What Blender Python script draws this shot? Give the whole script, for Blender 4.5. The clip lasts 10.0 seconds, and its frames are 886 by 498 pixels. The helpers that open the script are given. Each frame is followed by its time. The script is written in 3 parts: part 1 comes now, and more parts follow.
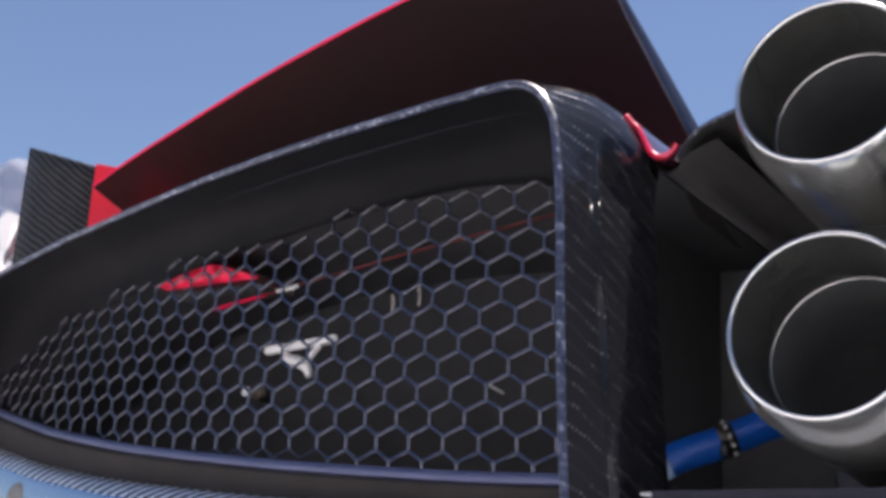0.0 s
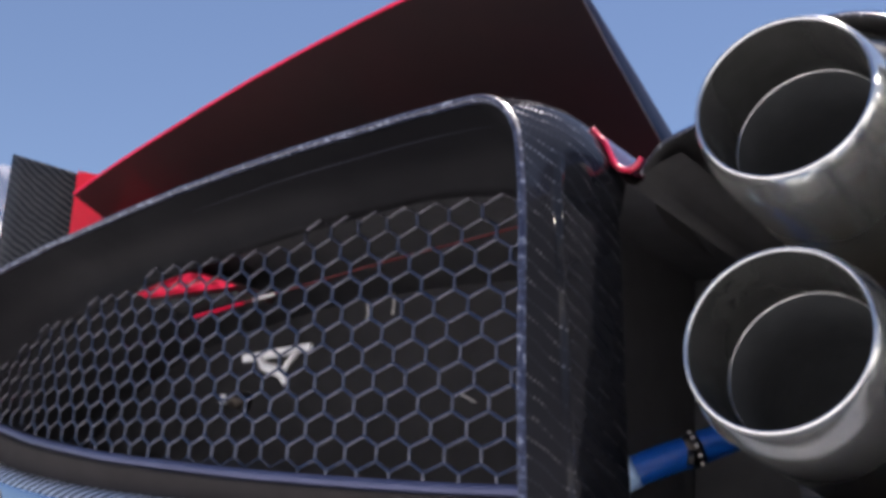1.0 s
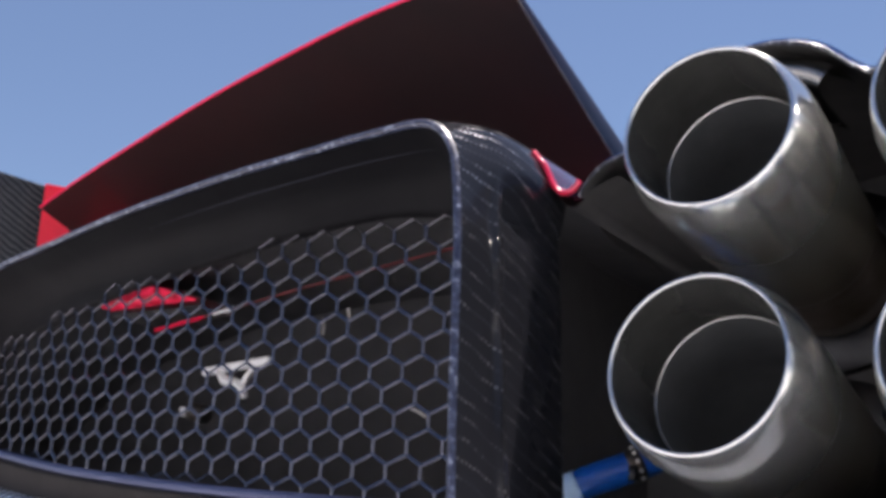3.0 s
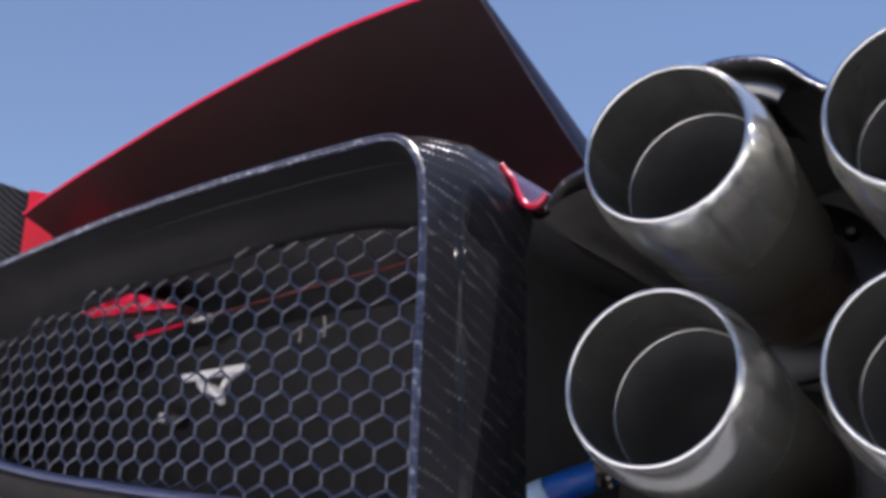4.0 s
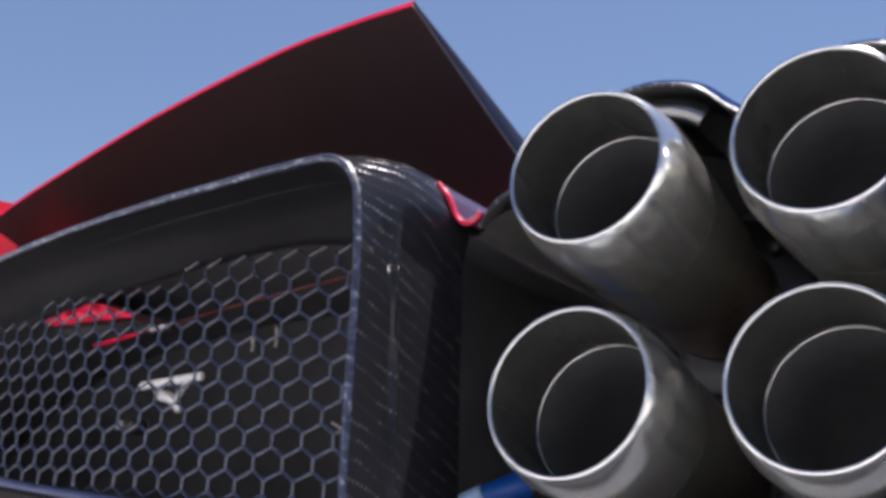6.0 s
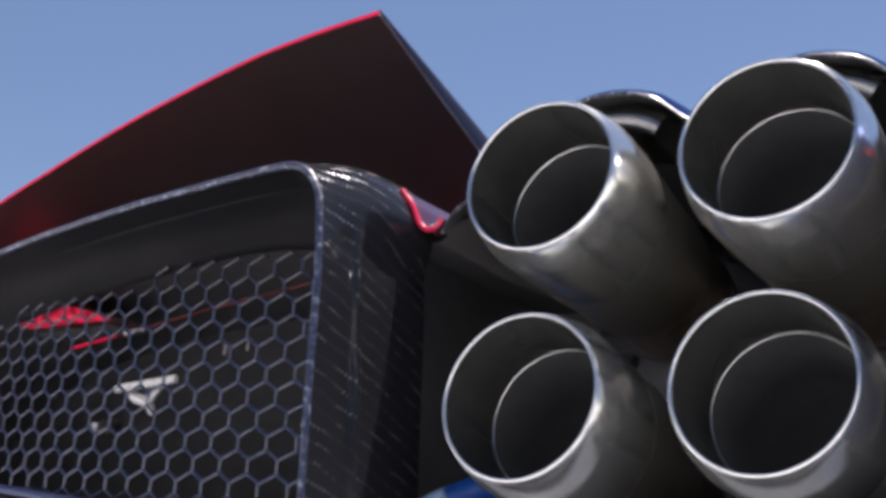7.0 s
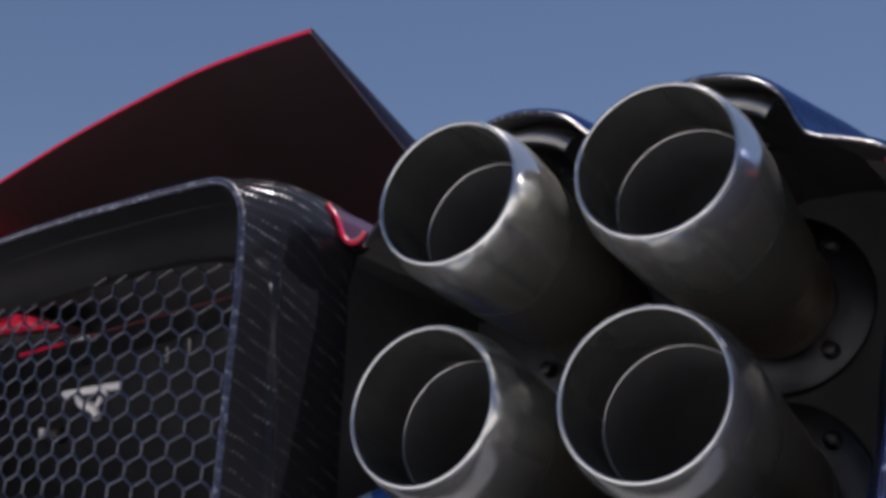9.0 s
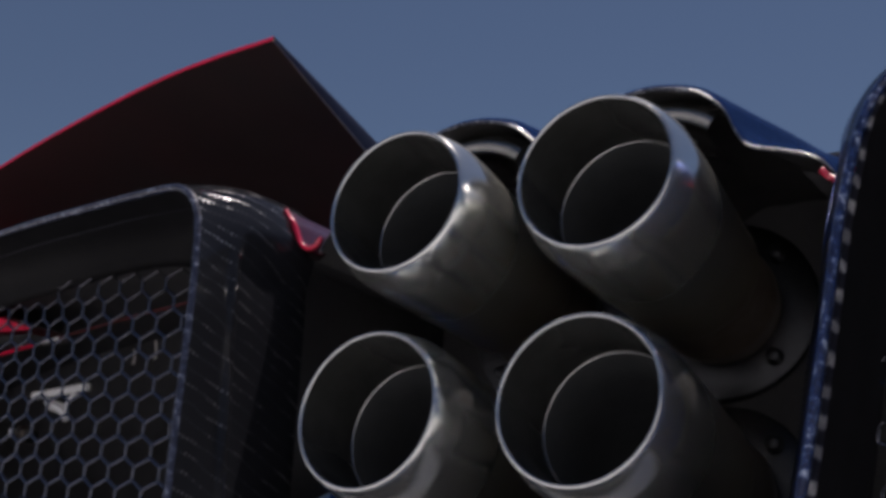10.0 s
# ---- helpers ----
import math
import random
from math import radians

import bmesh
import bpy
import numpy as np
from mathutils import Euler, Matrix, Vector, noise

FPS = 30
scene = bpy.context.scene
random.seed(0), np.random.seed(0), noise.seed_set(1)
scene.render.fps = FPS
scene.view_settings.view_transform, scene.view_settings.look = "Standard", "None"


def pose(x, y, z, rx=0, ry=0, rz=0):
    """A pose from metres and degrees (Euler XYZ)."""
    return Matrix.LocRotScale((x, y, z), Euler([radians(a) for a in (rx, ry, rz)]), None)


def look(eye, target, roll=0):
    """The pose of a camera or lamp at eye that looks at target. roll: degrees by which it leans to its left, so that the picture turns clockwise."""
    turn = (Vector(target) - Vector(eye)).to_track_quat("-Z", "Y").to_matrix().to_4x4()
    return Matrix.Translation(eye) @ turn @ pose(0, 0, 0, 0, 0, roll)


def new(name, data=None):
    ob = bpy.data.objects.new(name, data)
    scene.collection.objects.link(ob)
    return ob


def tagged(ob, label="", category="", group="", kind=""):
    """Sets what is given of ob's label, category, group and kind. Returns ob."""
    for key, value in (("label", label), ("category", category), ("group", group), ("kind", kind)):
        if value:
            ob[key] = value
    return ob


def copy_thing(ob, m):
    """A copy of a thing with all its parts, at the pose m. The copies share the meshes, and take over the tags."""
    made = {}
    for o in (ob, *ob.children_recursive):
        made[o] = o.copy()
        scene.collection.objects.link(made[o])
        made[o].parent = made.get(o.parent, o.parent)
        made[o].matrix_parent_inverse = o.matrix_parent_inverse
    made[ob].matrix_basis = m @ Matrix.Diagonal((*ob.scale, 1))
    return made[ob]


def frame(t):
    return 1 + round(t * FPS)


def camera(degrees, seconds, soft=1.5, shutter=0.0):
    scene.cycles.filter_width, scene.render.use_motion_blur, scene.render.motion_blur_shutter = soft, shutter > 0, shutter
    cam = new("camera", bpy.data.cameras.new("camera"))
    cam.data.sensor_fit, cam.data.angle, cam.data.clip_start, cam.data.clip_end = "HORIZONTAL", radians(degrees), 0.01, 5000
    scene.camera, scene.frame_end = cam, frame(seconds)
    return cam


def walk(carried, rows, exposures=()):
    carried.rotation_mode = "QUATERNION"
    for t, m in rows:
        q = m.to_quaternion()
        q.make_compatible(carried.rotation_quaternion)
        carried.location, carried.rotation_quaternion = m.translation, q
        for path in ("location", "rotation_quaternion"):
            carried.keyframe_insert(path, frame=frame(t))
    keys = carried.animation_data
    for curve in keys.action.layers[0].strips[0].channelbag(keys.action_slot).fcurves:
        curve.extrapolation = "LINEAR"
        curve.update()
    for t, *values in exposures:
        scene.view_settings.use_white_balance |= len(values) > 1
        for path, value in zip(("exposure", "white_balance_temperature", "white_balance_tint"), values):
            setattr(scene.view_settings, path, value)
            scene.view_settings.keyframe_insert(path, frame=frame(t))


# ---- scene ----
cam = camera(38.21, 10.0, soft=4.0)
# seconds, place, turn (degrees)
PATH = [
    (0.0, 0.1175, -0.6047, 0.5857, 106.48, -2.98, 33.70),
    (0.5, 0.1280, -0.6035, 0.5886, 106.49, -2.91, 33.66),
    (1.0, 0.1381, -0.6016, 0.5924, 106.46, -2.99, 33.61),
    (1.5, 0.1473, -0.6012, 0.5957, 106.45, -2.96, 33.49),
    (2.0, 0.1587, -0.6011, 0.5992, 106.39, -2.95, 33.44),
    (2.5, 0.1667, -0.6004, 0.6007, 106.42, -2.91, 33.40),
    (4.0, 0.2001, -0.6036, 0.6074, 106.40, -2.97, 33.21),
    (4.5, 0.2113, -0.6058, 0.6093, 106.38, -2.98, 33.09),
    (5.0, 0.2200, -0.6065, 0.6105, 106.39, -2.99, 33.01),
    (5.5, 0.2319, -0.6096, 0.6118, 106.35, -2.93, 32.85),
    (7.0, 0.2721, -0.6137, 0.6132, 106.33, -2.76, 32.46),
    (7.5, 0.2853, -0.6133, 0.6138, 106.35, -2.90, 32.45),
    (8.0, 0.3007, -0.6146, 0.6140, 106.34, -2.80, 32.33),
    (8.5, 0.3149, -0.6145, 0.6154, 106.34, -2.76, 32.19),
    (9.0, 0.3295, -0.6138, 0.6159, 106.34, -2.67, 32.08),
    (9.5, 0.3469, -0.6126, 0.6159, 106.39, -2.82, 32.01),
    (10.0, 0.3636, -0.6122, 0.6174, 106.33, -2.87, 31.87),
]
# the picture fades down towards the end
EXPOSURES = [(t, e + 0.37, 6800, 19) for t, e in ((0.0, 1.0), (5.7, 0.97), (7.0, 0.90), (7.5, 0.80), (8.0, 0.62), (8.5, 0.36), (9.0, 0.14), (9.5, -0.16), (10.0, -0.50))]
walk(cam, [(t, pose(x, y, z, rx, ry, rz)) for t, x, y, z, rx, ry, rz in PATH], EXPOSURES)

# ---- world and sun ----
SUN_ELEVATION, SUN_AZIMUTH = 72.0, 4.0     # degrees; azimuth from +y towards +x
world = bpy.data.worlds.new("sky")
scene.world = world
world.use_nodes = True
wn = world.node_tree
for nd in list(wn.nodes):
    wn.nodes.remove(nd)
sky = wn.nodes.new("ShaderNodeTexSky")
sky.sky_type = "NISHITA"
sky.sun_disc = False
sky.sun_elevation = radians(SUN_ELEVATION)
sky.sun_rotation = radians(SUN_AZIMUTH)
sky.altitude = 300
sky.air_density = 1.0
sky.dust_density = 0.05
sky.ozone_density = 3.0
background = wn.nodes.new("ShaderNodeBackground")
background.inputs["Strength"].default_value = 0.048
world_out = wn.nodes.new("ShaderNodeOutputWorld")
wn.links.new(sky.outputs[0], background.inputs["Color"])
wn.links.new(background.outputs[0], world_out.inputs["Surface"])

sun = new("sun", bpy.data.lights.new("sun", "SUN"))
sun.data.energy = 5.0
sun.data.angle = radians(0.5)
sun.data.color = (1.0, 0.97, 0.92)
se, sa = radians(SUN_ELEVATION), radians(SUN_AZIMUTH)
sun_way = Vector((math.sin(sa) * math.cos(se), math.cos(sa) * math.cos(se), math.sin(se)))
sun.matrix_world = look(sun_way * 20, (0, 0, 0))


# ---- materials ----
class Nodes:
    """A small wrapper round a material's node tree."""

    def __init__(self, name):
        self.mat = bpy.data.materials.new(name)
        self.mat.use_nodes = True
        self.tree = self.mat.node_tree
        self.shader = self.tree.nodes["Principled BSDF"]

    def add(self, kind, **settings):
        node = self.tree.nodes.new(kind)
        for key, value in settings.items():
            if key == "operation":
                node.operation = value
            elif key == "blend_type":
                node.blend_type = value
            elif key == "data_type":
                node.data_type = value
            elif key == "uv_map":
                node.uv_map = value
            elif key == "direction_type":
                node.direction_type = value
        return node

    def link(self, a, b):
        self.tree.links.new(a, b)

    def value(self, key, v):
        self.shader.inputs[key].default_value = v

    def math(self, op, a, b=None):
        node = self.add("ShaderNodeMath", operation=op)
        for i, v in enumerate((a, b)):
            if v is None:
                continue
            if isinstance(v, (int, float)):
                node.inputs[i].default_value = v
            else:
                self.link(v, node.inputs[i])
        return node.outputs[0]

    def noise(self, scale, detail=4, rough=0.55, source=None):
        node = self.add("ShaderNodeTexNoise")
        node.inputs["Scale"].default_value = scale
        node.inputs["Detail"].default_value = detail
        node.inputs["Roughness"].default_value = rough
        if source is None:
            source = self.add("ShaderNodeTexCoord").outputs["Object"]
        self.link(source, node.inputs["Vector"])
        return node.outputs[0]

    def ramp(self, fac, stops):
        node = self.add("ShaderNodeValToRGB")
        el = node.color_ramp.elements
        while len(el) < len(stops):
            el.new(0.5)
        for e, (p, c) in zip(el, stops):
            e.position = p
            e.color = (*c, 1) if len(c) == 3 else c
        self.link(fac, node.inputs[0])
        return node.outputs[0]

    def span(self, fac, lo, hi):
        node = self.add("ShaderNodeMapRange")
        node.inputs["To Min"].default_value = lo
        node.inputs["To Max"].default_value = hi
        self.link(fac, node.inputs[0])
        return node.outputs[0]

    def bump(self, height, strength, distance=0.001):
        node = self.add("ShaderNodeBump")
        node.inputs["Strength"].default_value = strength
        node.inputs["Distance"].default_value = distance
        self.link(height, node.inputs["Height"])
        self.link(node.outputs[0], self.shader.inputs["Normal"])
        return node


def carbon_material(name, tow=0.0029, coat=0.45, turn=0.0, shine=0.6, tint=(0.105, 0.109, 0.123)):
    """Twill carbon weave under clear lacquer; UVs are in metres."""
    n = Nodes(name)
    uv = n.add("ShaderNodeUVMap", uv_map="weave")
    mapping = n.add("ShaderNodeMapping")
    mapping.inputs["Rotation"].default_value = (0, 0, radians(turn))
    n.link(uv.outputs[0], mapping.inputs["Vector"])
    sep = n.add("ShaderNodeSeparateXYZ")
    n.link(mapping.outputs[0], sep.inputs[0])
    u = n.math("DIVIDE", sep.outputs[0], tow)
    v = n.math("DIVIDE", sep.outputs[1], tow)
    fu, fv = n.math("FLOOR", u), n.math("FLOOR", v)
    step = n.math("FLOORED_MODULO", n.math("SUBTRACT", fu, fv), 4.0)
    warp = n.math("LESS_THAN", step, 1.5)
    # crown across each tow
    cu = n.math("ABSOLUTE", n.math("SUBTRACT", n.math("FRACT", u), 0.5))
    cv = n.math("ABSOLUTE", n.math("SUBTRACT", n.math("FRACT", v), 0.5))
    mixh = n.add("ShaderNodeMix", data_type="FLOAT")
    n.link(warp, mixh.inputs[0])
    n.link(cu, mixh.inputs[2])
    n.link(cv, mixh.inputs[3])
    height = n.math("SUBTRACT", 0.5, mixh.outputs[0])
    grain = n.noise(900, 3, 0.6, uv.outputs[0])
    tone = n.math("ADD", n.math("MULTIPLY", warp, 0.5), n.math("MULTIPLY", grain, 0.4))
    n.link(n.ramp(tone, [(0.2, (0.006, 0.007, 0.009)), (0.75, tuple(c * shine for c in tint))]), n.shader.inputs["Base Color"])
    n.value("Metallic", 0.8)
    n.link(n.span(grain, 0.24, 0.40), n.shader.inputs["Roughness"])
    n.value("Anisotropic", 0.85)
    n.link(n.math("MULTIPLY", warp, 0.25), n.shader.inputs["Anisotropic Rotation"])
    tangent = n.add("ShaderNodeTangent", direction_type="UV_MAP", uv_map="weave")
    n.link(tangent.outputs[0], n.shader.inputs["Tangent"])
    n.bump(height, 0.55, 0.0006)
    n.value("Coat Weight", coat)
    n.value("Coat IOR", 1.5)
    dust = n.noise(60, 5, 0.6)
    n.link(n.span(dust, 0.015, 0.07), n.shader.inputs["Coat Roughness"])
    # the lacquer itself is nearly flat, with a little orange peel
    peel = n.add("ShaderNodeBump")
    peel.inputs["Strength"].default_value = 0.05
    peel.inputs["Distance"].default_value = 0.0006
    n.link(n.noise(260, 2, 0.5), peel.inputs["Height"])
    n.link(peel.outputs[0], n.shader.inputs["Coat Normal"])
    return n.mat


def tow_material(name, lean, period, pitch, width, bright, rough=0.3, coat=1.0, cloth=(0.007, 0.008, 0.010), twill_amount=0.03, metal=0.1, gloss=0.3, bare=0.03, shine=0.0):
    """Carbon cloth whose fine bright tow ends run in leaning rows; UVs are in metres."""
    n = Nodes(name)
    uv = n.add("ShaderNodeUVMap", uv_map="weave")
    mapping = n.add("ShaderNodeMapping")
    mapping.inputs["Rotation"].default_value = (0, 0, radians(lean))
    n.link(uv.outputs[0], mapping.inputs["Vector"])
    sep = n.add("ShaderNodeSeparateXYZ")
    n.link(mapping.outputs[0], sep.inputs[0])
    wander = n.noise(35, 2, 0.5, uv.outputs[0])
    row = n.math("ADD", n.math("DIVIDE", sep.outputs[0], period), n.math("MULTIPLY", wander, 0.8))
    across = n.math("ABSOLUTE", n.math("SUBTRACT", n.math("FRACT", row), 0.5))
    band = n.span(across, 0.0, 1.0)
    n.tree.nodes[-1].inputs["From Min"].default_value = width * 0.65
    n.tree.nodes[-1].inputs["From Max"].default_value = width * 0.35
    along = n.math("ABSOLUTE", n.math("SUBTRACT", n.math("FRACT", n.math("DIVIDE", sep.outputs[1], pitch)), 0.5))
    dash = n.math("LESS_THAN", along, 0.27 if pitch < 0.1 else 2.0)
    patch = n.ramp(n.noise(55, 3, 0.6, uv.outputs[0]), [(0.48, (bare, bare, bare)), (0.70, (1, 1, 1))])
    grain = n.noise(700, 3, 0.6, uv.outputs[0])
    tone = n.math("MULTIPLY", n.math("MULTIPLY", band, dash), n.math("MULTIPLY", patch, n.math("ADD", grain, 0.4)))
    twill = n.math("MULTIPLY", n.math("ADD", n.math("MULTIPLY", dash, 0.5), n.math("MULTIPLY", band, 1.0)), twill_amount)
    n.link(n.ramp(n.math("ADD", tone, n.math("MULTIPLY", twill, grain)), [(0.0, cloth), (0.15, tuple(c * 2.5 for c in cloth)), (0.8, (bright, bright, bright * 1.04))]),
           n.shader.inputs["Base Color"])
    n.link(n.math("MINIMUM", n.math("ADD", n.math("MULTIPLY", tone, shine), metal), 1.0), n.shader.inputs["Metallic"])
    n.value("Specular IOR Level", gloss)
    n.value("Roughness", rough)
    n.bump(n.math("ADD", dash, band), 0.05, 0.0003)
    n.value("Coat Weight", coat)
    n.link(n.span(n.noise(60, 5, 0.6), 0.015, 0.05), n.shader.inputs["Coat Roughness"])
    peel = n.add("ShaderNodeBump")
    peel.inputs["Strength"].default_value = 0.02
    peel.inputs["Distance"].default_value = 0.0006
    n.link(n.noise(220, 2, 0.5), peel.inputs["Height"])
    n.link(peel.outputs[0], n.shader.inputs["Coat Normal"])
    return n.mat


def edge_material(name, stops):
    """The cut edge of the carbon lip: dark blue lacquer with pale flecks of cloth."""
    n = Nodes(name)
    fleck = n.noise(230, 3, 0.6)
    n.link(n.ramp(fleck, [(0.44, stops[0]), (0.56, stops[1]), (0.68, stops[2])]), n.shader.inputs["Base Color"])
    n.value("Roughness", 0.34)
    n.value("Coat Weight", 0.25)
    n.value("Coat Roughness", 0.08)
    n.bump(fleck, 0.6, 0.0012)
    return n.mat


def steel_material():
    """Bead-blasted exhaust steel, browned by heat further in."""
    n = Nodes("exhaust_steel")
    coord = n.add("ShaderNodeTexCoord").outputs["Object"]
    sep = n.add("ShaderNodeSeparateXYZ")
    n.link(coord, sep.inputs[0])
    blotch = n.noise(14, 2, 0.45, coord)
    heat = n.math("ADD", n.math("MULTIPLY", sep.outputs[1], 4.4), n.math("MULTIPLY", blotch, 0.20))
    n.link(n.ramp(heat, [(0.2, (0.82, 0.83, 0.81)), (0.36, (0.72, 0.72, 0.66)), (0.58, (0.46, 0.42, 0.34)), (0.85, (0.24, 0.18, 0.13))]),
           n.shader.inputs["Base Color"])
    n.value("Metallic", 0.93)
    n.link(n.math("ADD", n.span(blotch, 0.16, 0.21), n.math("MULTIPLY", n.math("MAXIMUM", sep.outputs[1], 0.0), 1.3)), n.shader.inputs["Roughness"])
    n.bump(n.noise(520, 3, 0.6, coord), 0.05, 0.0004)
    return n.mat


def plain_material(name, dark, light, rough, metallic=0.0, scale=40, bump=0.1, coat=0.0, fine=400, spec=0.5):
    n = Nodes(name)
    n.value("Specular IOR Level", spec)
    n.link(n.ramp(n.noise(scale, 6, 0.6), [(0.25, dark), (0.75, light)]), n.shader.inputs["Base Color"])
    n.link(n.span(n.noise(scale * 2.3, 4), max(0.0, rough - 0.08), min(1.0, rough + 0.08)), n.shader.inputs["Roughness"])
    n.value("Metallic", metallic)
    n.value("Coat Weight", coat)
    n.value("Coat Roughness", 0.03)
    n.bump(n.noise(fine, 3), bump, 0.0005)
    return n.mat


CARBON_SIDE = tow_material("carbon_side", 23.0, 0.0104, 0.0036, 0.18, 0.26, 0.38, 0.55, (0.015, 0.0158, 0.0195), twill_amount=0.02, metal=0.0, gloss=0.0, bare=0.08, shine=2.0)
CARBON_EDGE = edge_material("carbon_cut_edge", ((0.014, 0.018, 0.044), (0.045, 0.055, 0.10), (0.24, 0.27, 0.35)))
BLUE_EDGE = edge_material("blue_carbon_edge", ((0.005, 0.013, 0.055), (0.014, 0.040, 0.15), (0.36, 0.42, 0.55)))
# black carbon; the blue tint paints in the sky's reflection
CARBON_SKY_TINT = carbon_material("sky_tinted_carbon", turn=45, coat=0.6, shine=1.0, tint=(0.010, 0.045, 0.20))
TAN_WEAVE = tow_material("tan_tow_ends", 0.0, 0.0155, 0.5, 0.42, 0.36, 0.5, 0.2, (0.008, 0.009, 0.016), metal=0.0, gloss=0.2, bare=0.35)
CARBON_APRON = tow_material("carbon_apron", -66.0, 0.0056, 0.5, 0.40, 0.90, 0.28, 0.8, metal=0.75, bare=0.75)
# blue metal tint paints in the sky's reflection low on the apron
POLISHED = plain_material("polished_lip", (0.34, 0.42, 0.55), (0.38, 0.46, 0.60), 0.14, 1.0, 10, 0.03)
SILL = plain_material("matt_sill", (0.013, 0.0115, 0.012), (0.021, 0.019, 0.020), 0.85, 0.0, 24, 0.15, spec=0.2)
TRAY = plain_material("satin_tray", (0.012, 0.013, 0.024), (0.020, 0.022, 0.038), 0.5, 0.0, 26, 0.12, spec=0.2)
CARBON_PLATE = tow_material("carbon_plate", 20.0, 0.0076, 0.5, 0.5, 0.050, 0.45, 0.0, (0.005, 0.006, 0.008), 0.2, gloss=0.08, bare=0.6)
LACQUERED_EDGE = edge_material("lacquered_edge", ((0.012, 0.015, 0.030), (0.055, 0.062, 0.085), (0.32, 0.34, 0.38)))
RIM_STEEL = plain_material("turned_rim_steel", (0.58, 0.585, 0.59), (0.86, 0.865, 0.87), 0.20, 0.95, 55, 0.12)
STEEL = steel_material()
SOOT = plain_material("soot", (0.052, 0.057, 0.062), (0.070, 0.076, 0.081), 0.8, 0.0, 60, 0.3)
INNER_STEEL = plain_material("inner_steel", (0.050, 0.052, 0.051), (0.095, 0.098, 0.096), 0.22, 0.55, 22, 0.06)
RED_SATIN = plain_material("red_satin_paint", (0.60, 0.010, 0.055), (0.68, 0.012, 0.070), 0.6, 0.0, 8, 0.03, 0.0, spec=0.12)
RED = plain_material("red_paint", (0.56, 0.007, 0.026), (0.64, 0.010, 0.034), 0.34, 0.1, 8, 0.03, 0.14, spec=0.2)
# the body red again, with the shade inside the fold put into it
RED_SHADED = plain_material("shaded_red_lacquer", (0.050, 0.008, 0.018), (0.075, 0.011, 0.026), 0.25, 0.0, 8, 0.03, 1.0, spec=0.4)
DULL_RED = plain_material("dull_red_paint", (0.10, 0.010, 0.014), (0.16, 0.015, 0.020), 0.5, 0.0, 60, 0.1)
BAY = plain_material("bay_lining", (0.10, 0.10, 0.105), (0.13, 0.13, 0.135), 0.9, 0.0, 30, 0.2, spec=0.1)
RED_EDGE = plain_material("bright_red_edge", (0.66, 0.014, 0.060), (0.74, 0.018, 0.075), 0.30, 0.0, 8, 0.03, 0.8, spec=0.5)
LINING = plain_material("black_lining", (0.075, 0.074, 0.076), (0.095, 0.094, 0.096), 0.8, 0.0, 30, 0.2, spec=0.1)
DUCT = plain_material("black_duct", (0.06, 0.06, 0.065), (0.08, 0.08, 0.085), 0.9, 0.0, 30, 0.2, spec=0.1)
BLACK = plain_material("black_plastic", (0.11, 0.11, 0.114), (0.15, 0.15, 0.155), 0.85, 0.0, 30, 0.2)
DARK_METAL = plain_material("dark_metal", (0.05, 0.045, 0.042), (0.12, 0.10, 0.085), 0.45, 0.9, 45, 0.2)
BROWNED = plain_material("browned_steel", (0.20, 0.155, 0.12), (0.40, 0.33, 0.27), 0.32, 0.9, 38, 0.15)
FLANGE_METAL = plain_material("flange_metal", (0.035, 0.036, 0.040), (0.065, 0.067, 0.072), 0.40, 1.0, 45, 0.2)
BORDER = plain_material("grille_border", (0.075, 0.085, 0.165), (0.10, 0.115, 0.21), 0.38, 0.5, 12, 0.02)
# the black cover's top, with the blue sky it mirrors put into the colour
SKY_LACQUER = plain_material("sky_tinted_lacquer", (0.004, 0.014, 0.060), (0.008, 0.026, 0.10), 0.9, 0.0, 160, 0.2, 0.30, spec=0.0)
SHIELD_METAL = plain_material("dark_chrome", (0.28, 0.278, 0.274), (0.38, 0.377, 0.372), 0.25, 1.0, 30, 0.06)
WIRE = plain_material("grille_wire", (0.15, 0.151, 0.180), (0.20, 0.201, 0.235), 0.22, 0.95, 70, 0.12, spec=0.6)
REVEAL = plain_material("dark_reveal", (0.0065, 0.0065, 0.0078), (0.0095, 0.0095, 0.011), 0.5, 0.0, 20, 0.05, 0.0, spec=0.03)
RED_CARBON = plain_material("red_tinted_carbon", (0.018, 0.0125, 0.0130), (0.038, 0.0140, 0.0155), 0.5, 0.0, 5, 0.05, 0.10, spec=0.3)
# dark end of the wing; its blue stands for reflected sky
END_FACE = plain_material("sky_tinted_end_face", (0.016, 0.016, 0.040), (0.024, 0.024, 0.058), 0.5, 0.0, 12, 0.05, spec=0.3)
BLUE = plain_material("blue_silicone", (0.0, 0.055, 0.29), (0.0, 0.075, 0.37), 0.35, 0.0, 30, 0.1)
PALE_BLUE = plain_material("pale_blue_band", (0.30, 0.48, 0.72), (0.38, 0.56, 0.80), 0.4, 0.0, 30, 0.1)
WHITE = plain_material("white_metal", (0.80, 0.81, 0.84), (0.90, 0.91, 0.93), 0.30, 0.2, 30, 0.1)
SILVER = plain_material("silver_trim", (0.78, 0.78, 0.80), (0.88, 0.88, 0.89), 0.18, 0.8, 14, 0.1)
PLASTER = plain_material("grey_plaster", (0.40, 0.40, 0.405), (0.48, 0.48, 0.485), 0.85, 0.0, 2, 0.2)
CLIP = plain_material("clip_metal", (0.45, 0.44, 0.42), (0.60, 0.59, 0.57), 0.35, 0.5, 60, 0.1)
